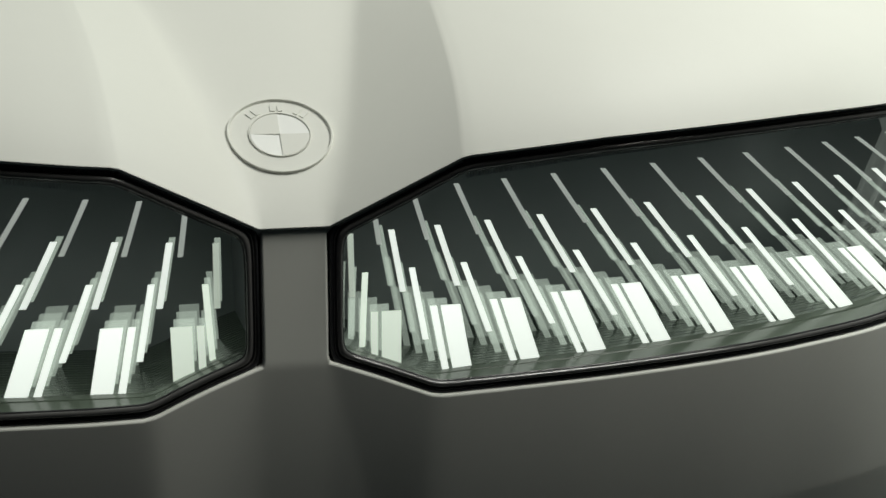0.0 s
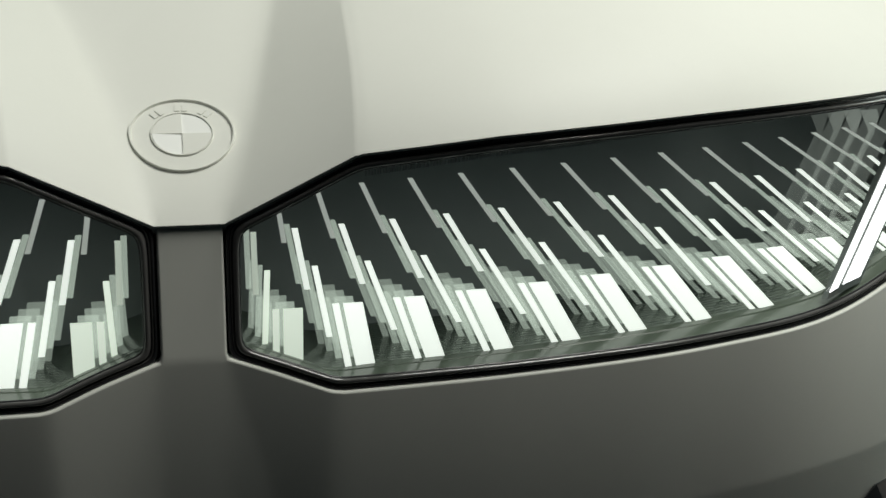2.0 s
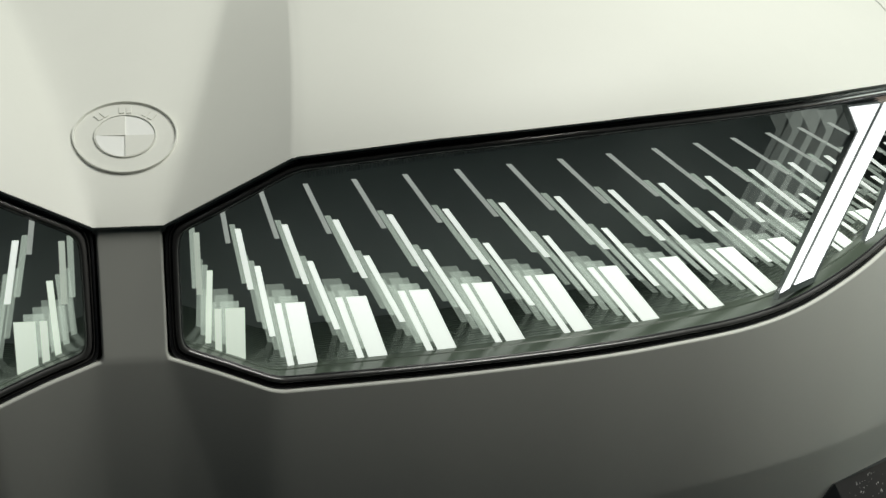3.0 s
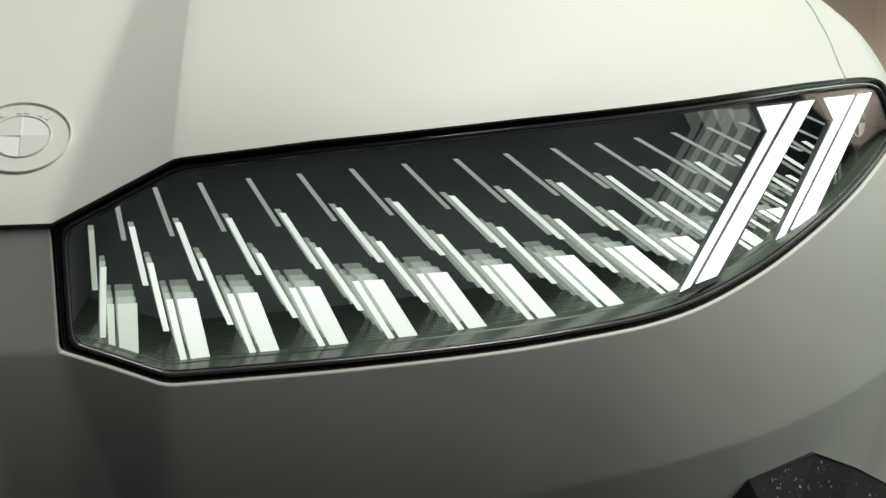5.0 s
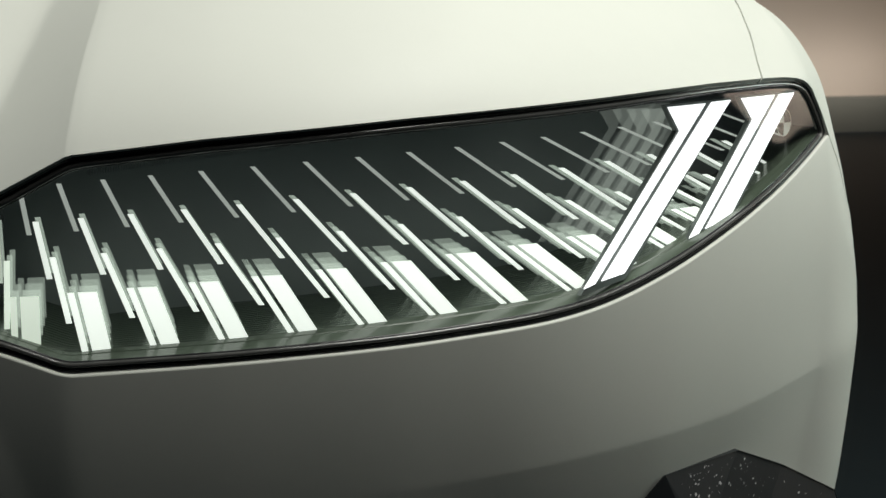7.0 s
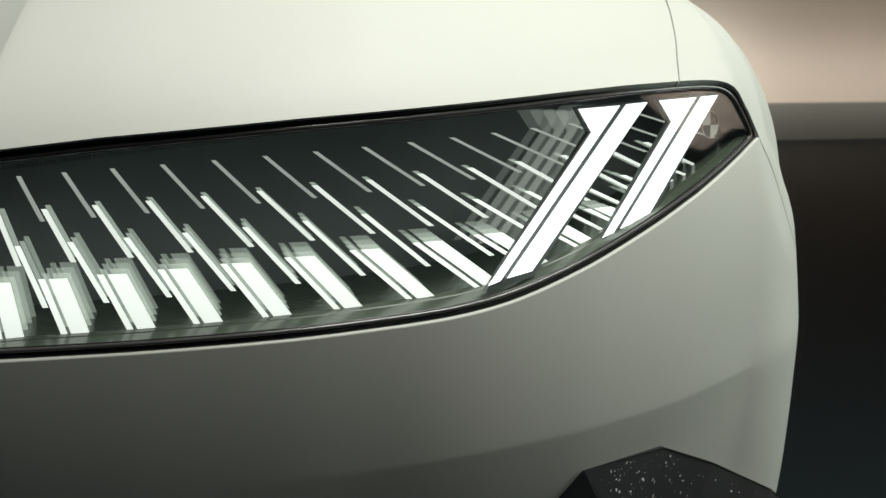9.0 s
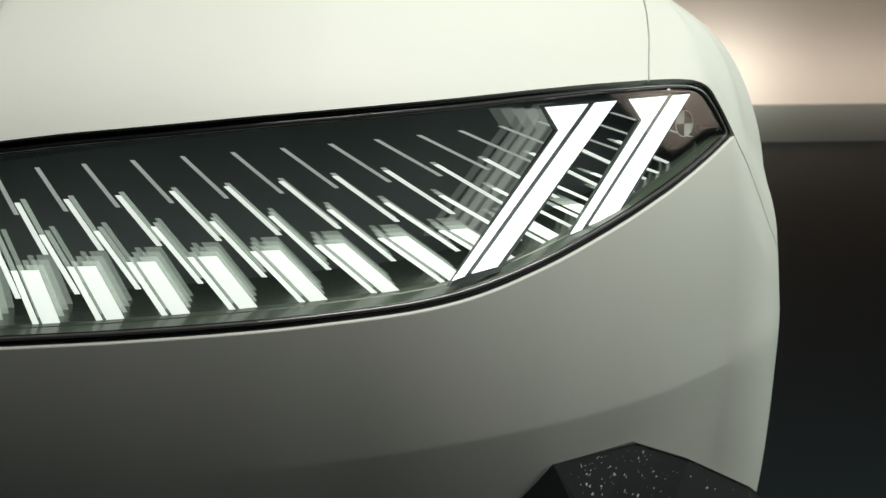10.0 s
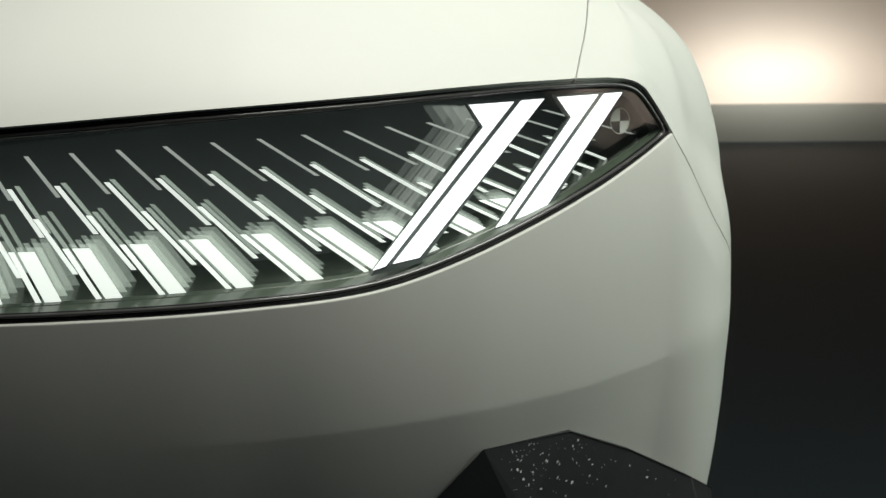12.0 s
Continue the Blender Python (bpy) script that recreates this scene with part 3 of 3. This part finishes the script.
    # glowing copies of the first lamp, one behind another, in place of its reflections
    for j in range(4):
        left, w = 0.004 + 0.003 * j, 0.0085
        chevron = [(0.6740, 0.8500), (0.6880, 0.8290), (0.6010, 0.7205), (0.6010 + w, 0.7205), (0.6880 + w, 0.8270), (0.6880 + 1.9 * w, 0.8420), (0.6880 + 1.5 * w, 0.8505)]
        extruded("lamp_ghost", [lamp_pt(x - left, z, 0.033 + 0.017 * j) for x, z in chevron], bvec * 0.001, LAMP_GHOST[j], housing, flip=not flip)
        veil = [(0.7300, 0.8520), (0.6180, 0.7160), (0.6440, 0.7160), (0.7555, 0.8530)]
        extruded("lamp_ghost", [lamp_pt(x - left, z, 0.040 + 0.017 * j) for x, z in veil], bvec * 0.001, VEIL, housing, flip=not flip)
    # small roundel inside the corner of the cover
    c, u = np.array((side * 0.8436, 0.2575, 0.8279)), np.array((side * 0.80, 0.60, 0))
    ring = [c + 0.0145 * (math.cos(a) * u + math.sin(a) * np.array((0, 0, 1))) for a in np.linspace(0, 2 * math.pi, 41)[:-1]]
    roundel = extruded("roundel", ring, (0, 0.0015, 0), BLACK, housing, flip=flip, label="small black and silver roundel")
    rim = [[c + r * (math.cos(a) * u + math.sin(a) * np.array((0, 0, 1))) - (0, h, 0) for a in np.linspace(0, 2 * math.pi, 41)[:-1]] for r, h in ((0.0150, -0.001), (0.0150, 0.0008), (0.0140, 0.0008), (0.0140, -0.001))]
    grid_object("rim", np.array(rim), SILVER, roundel, wrap=True)
    for q in (1, 3):
        arc = [c + 0.0137 * (math.cos(a) * u + math.sin(a) * np.array((0, 0, 1))) for a in np.linspace(q * math.pi / 2, (q + 1) * math.pi / 2, 12)]
        extruded("quarter", [p - (0, 0.0006, 0) for p in [c] + arc], (0, 0.0004, 0), SILVER, roundel, flip=flip)


grille_half(1)
grille_half(-1)

# ---- studio ----
def slab(name, x0, x1, y0, y1, z0, z1, mat, label, category):
    v = [(x, y, z) for z in (z0, z1) for y in (y0, y1) for x in (x0, x1)]
    f = [(0, 2, 3, 1), (4, 5, 7, 6), (0, 1, 5, 4), (2, 6, 7, 3), (0, 4, 6, 2), (1, 3, 7, 5)]
    return tagged(mesh_object(name, v, f, mat), label, category, kind="structure")


slab("floor", -9, 6.5, -8, 11, -0.1, 0.0, ASPHALT, "dark brown-grey studio floor", "floor")
slab("wall_north", -9, 6.5, 10.7, 10.9, 0.0, 5.0, PLASTER, "beige wall lit from above", "wall")
slab("wall_south", -9, 6.5, -8.2, -8.0, 0.0, 5.0, CEIL, "dark studio wall", "wall")
slab("wall_west", -9.2, -9.0, -8, 10.7, 0.0, 5.0, CEIL, "dark studio wall", "wall")
# out of view, set this near so that the cover glass reflects it
slab("wall_east", 6.5, 6.7, -8, 10.7, 0.0, 5.0, PLASTER, "beige wall lit from above", "wall")
slab("ceiling", -9, 6.5, -8, 11, 5.0, 5.1, CEIL, "dark studio ceiling", "ceiling")
# unseen strip, height and dark tone chosen to cut off the reflected wall
slab("reflection_edge_east", 6.3, 6.495, -8, 10.5, 0.0, 0.37, ASPHALT, "unseen low dark strip that bounds the cover glass reflection", "plinth")
slab("plinth_north", -9, 6.5, 10.5, 10.695, 0.0, 0.34, PLINTH, "low grey plinth along the wall", "plinth")

# ---- emblem pressed into the bonnet ----
mid = UPPER[:, 0]
arc = np.concatenate([[0], np.cumsum(np.linalg.norm(np.diff(mid, axis=0), axis=1))])
ARC0 = float(np.interp(0.8475, mid[:, 2], arc))


def on_bonnet(a, b, h):
    a, b = a * 0.955 - 0.0015, b * 0.905 - 0.0016
    v = np.interp(ARC0 + b, arc, np.arange(len(arc)))
    r = int(v)
    row = UPPER[r] * (1 - (v - r)) + UPPER[r + 1] * (v - r)
    y, z = np.interp(abs(a), row[:60, 0], row[:60, 1]), np.interp(abs(a), row[:60, 0], row[:60, 2])
    t = mid[min(r + 1, len(mid) - 1)] - mid[r]
    t /= np.linalg.norm(t)
    return np.array((a, y - t[2] * h, z + t[1] * h))


def emblem_ring(name, profile, parent):
    """A shallow turned ring: profile of (radius, height) from the outside in."""
    loops = [[on_bonnet(r * math.cos(p), r * math.sin(p), h) for p in np.linspace(0, 2 * math.pi, 121)[:-1]] for r, h in profile]
    ob = grid_object(name, np.array(loops), PAINT, parent, smooth=True, wrap=True)
    for poly in ob.data.polygons:
        poly.use_smooth = False
    return ob


def emblem_plate(name, outline_ab, heights, parent, mat=PAINT):
    """A small raised plate whose upper corners lie at the given heights."""
    n = len(outline_ab)
    verts = [on_bonnet(a, b, h) for (a, b), h in zip(outline_ab, heights)] + [on_bonnet(a, b, -0.001) for a, b in outline_ab]
    faces = [tuple(range(n))] + [(j, (j + 1) % n, (j + 1) % n + n, j + n) for j in range(n)]
    return mesh_object(name, verts, faces, mat, parent, flip=True)


emblem = emblem_ring("emblem", [(0.0428, -0.0012), (0.0428, 0.0016), (0.0424, 0.0026), (0.0412, 0.0026), (0.0406, 0.0003), (0.0320, 0.0004), (0.0252, 0.0004)], car)
tagged(emblem, "round embossed emblem in body colour")
emblem_ring("inner_ring", [(0.0253, 0.0002), (0.0252, 0.0019), (0.0245, 0.0019), (0.0239, 0.0002)], emblem)
for q in (1, 3):
    pts = [(0.0, 0.0)] + [(0.0239 * math.cos(a), 0.0239 * math.sin(a)) for a in np.linspace(q * math.pi / 2, (q + 1) * math.pi / 2, 14)]
    emblem_plate("quarter", pts, [0.0015] * len(pts), emblem)
# these two quarters get the lightened paint, as if turned to the light
for q in (0, 2):
    arc_q = np.linspace(q * math.pi / 2, (q + 1) * math.pi / 2, 14)
    pts = [(0.0, 0.0)] + [(0.0239 * math.cos(a), 0.0239 * math.sin(a)) for a in arc_q]
    emblem_plate("quarter", pts, [0.0004] + [0.0006 + (0.0010 * math.cos(a - q * math.pi / 2) if q else 0.0002) for a in arc_q], emblem, QUARTER_LIGHT)
for mark_angle in (128, 90, 52):
    a = radians(mark_angle)
    c, u, w = np.array((math.cos(a), math.sin(a))) * 0.0318, np.array((math.sin(a), -math.cos(a))), np.array((math.cos(a), math.sin(a)))
    for shift in (-0.0030, 0.0030):
        quad = [c + u * (shift + e * 0.0021) + w * f * 0.0038 for e, f in ((-1, -1), (1, -1), (1, 1), (-1, 1))]
        emblem_plate("raised_mark", quad, [0.0012] * 4, emblem)

# ---- faceted dark trim in the lower corners ----
TRIM = material("speckled_dark_plastic", (0.017, 0.019, 0.021), 0.40, vary=0.3, scale=120, bump=0.15)
CHIP = material("pale_recycled_chip", (0.62, 0.63, 0.62), 0.45, vary=0.1)


def skin(f, z, out):
    """A point standing out from the bumper's skin, f along its width, at the height z."""
    i = int(np.argmin(abs(FAR - f)))
    p = np.array([np.interp(-z, -LOWER[:, i, 2], LOWER[:, i, k]) for k in range(3)])
    return tuple(p - np.array((*INWARD[i], 0)) * out)


def corner_trim(side):
    top = [skin(0.706, 0.4655, 0.004), skin(0.799, 0.471, 0.005), skin(0.872, 0.432, 0.009), skin(0.952, 0.384, 0.016), skin(1.03, 0.346, 0.006), skin(1.10, 0.315, 0.006)]
    mid_row = [(0.7152, 0.1610, 0.4020), (0.7331, 0.1669, 0.3919), skin(0.870, 0.35, 0.040), skin(0.955, 0.31, 0.044), skin(1.03, 0.275, 0.026), skin(1.10, 0.25, 0.016)]
    low_row = [skin(0.68, 0.24, 0.060), skin(0.73, 0.24, 0.066), skin(0.87, 0.235, 0.070), skin(0.955, 0.23, 0.070), skin(1.03, 0.225, 0.045), skin(1.10, 0.22, 0.03)]
    mid_row[2] = tuple(np.add(mid_row[1], np.subtract(top[2], top[1])))
    v = top + mid_row + low_row + [skin(0.65, 0.40, 0.003), skin(0.60, 0.24, 0.004)]
    f = [(j, j + 6, j + 7, j + 1) for j in (0, 1, 4, 6, 7, 8, 9, 10)] + [(j, j + 6, j + 1) for j in (2, 3)] + [(j + 1, j + 6, j + 7) for j in (2, 3)] + [(0, 18, 6), (18, 19, 12, 6)]
    n = len(v)
    back = [(x * 0.97, y + 0.06, z) for x, y, z in v]
    rim = [0, 1, 2, 3, 4, 5, 11, 17, 16, 15, 14, 13, 12, 19, 18]
    f = f + [(rim[j], rim[j] + n, rim[(j + 1) % 15] + n, rim[(j + 1) % 15]) for j in range(15)]
    ob = mesh_object("corner_trim", [(side * x, y, z) for x, y, z in v + back], f, TRIM, car, flip=side < 0, label="faceted dark speckled plastic corner trim")
    bev = ob.modifiers.new("edge", "BEVEL")
    bev.width, bev.segments = 0.0015, 2
    # pale chips lying in the faces
    rng = random.Random(4)
    verts, faces = [], []
    for face, count, (s0, s1), (t0, t1) in (((0, 6, 7, 1), 46, (0.30, 0.95), (0.05, 0.75)), ((1, 7, 8, 2), 30, (0.02, 0.45), (0.05, 0.75)), ((1, 7, 8, 2), 16, (0.4, 0.97), (0.03, 0.6)),
                                            ((0, 6, 7, 1), 14, (0.03, 0.97), (0.03, 0.97)), ((6, 12, 13, 7), 24, (0.05, 0.95), (0.05, 0.95)), ((2, 8, 9, 3), 8, (0.05, 0.95), (0.05, 0.95))):
        a, b, c, d = (np.array(v[j]) for j in face)
        nrm = np.cross(c - a, b - a)
        nrm /= np.linalg.norm(nrm)
        if nrm[1] > 0:
            nrm = -nrm
        for _ in range(count):
            s, t = rng.uniform(s0, s1), rng.uniform(t0, t1)
            p = (a * (1 - s) + d * s) * (1 - t) + (b * (1 - s) + c * s) * t + nrm * 0.0018
            e1 = (d - a) / np.linalg.norm(d - a)
            e2 = np.cross(nrm, e1)
            size, base = rng.choice((0.0005, 0.0006, 0.0008, 0.0010, 0.0013, 0.0018, 0.0024)), len(verts)
            slant, m = rng.uniform(0.3, 0.8), rng.choice((3, 4, 4, 5))
            turn = rng.gauss(0.5, 0.5)
            for q in range(m):
                r, ang = size * rng.uniform(0.55, 1.25), (q + rng.uniform(-0.25, 0.25)) * 6.283 / m
                along_chip, across = r * math.cos(ang), r * math.sin(ang) * slant
                verts.append(tuple((p + e2 * (along_chip * math.cos(turn) - across * math.sin(turn)) + e1 * (along_chip * math.sin(turn) + across * math.cos(turn))) * (side, 1, 1)))
            faces.append(tuple(range(base, base + m)))
    tagged(mesh_object("chips", verts, faces, CHIP, ob, label="scattered pale chips"), kind="stuff")


corner_trim(1)
corner_trim(-1)
mesh_object("underbody", [(x, y, z) for z in (0.0, 0.30) for y in (0.45, 1.0) for x in (-0.75, 0.75)],
            [(0, 2, 3, 1), (4, 5, 7, 6), (0, 1, 5, 4), (2, 6, 7, 3), (0, 4, 6, 2), (1, 3, 7, 5)], RUBBER, car, label="dark underbody block standing on the floor")

# plain dark bulkhead that closes the shell at the rear
rear_loop = np.concatenate([LOWER[::-1, -1], UPPER[:, -1], UPPER[-1, ::-1]])
rear_loop = np.concatenate([rear_loop, rear_loop[::-1] * (-1, 1, 1)]) * (0.985, 1, 0.99)
mesh_object("bulkhead", [(0, 1.0, 0.6)] + [tuple(p) for p in rear_loop],
            [(0, j + 1, (j + 1) % len(rear_loop) + 1) for j in range(len(rear_loop))], RUBBER, car, label="plain dark bulkhead behind the bonnet")
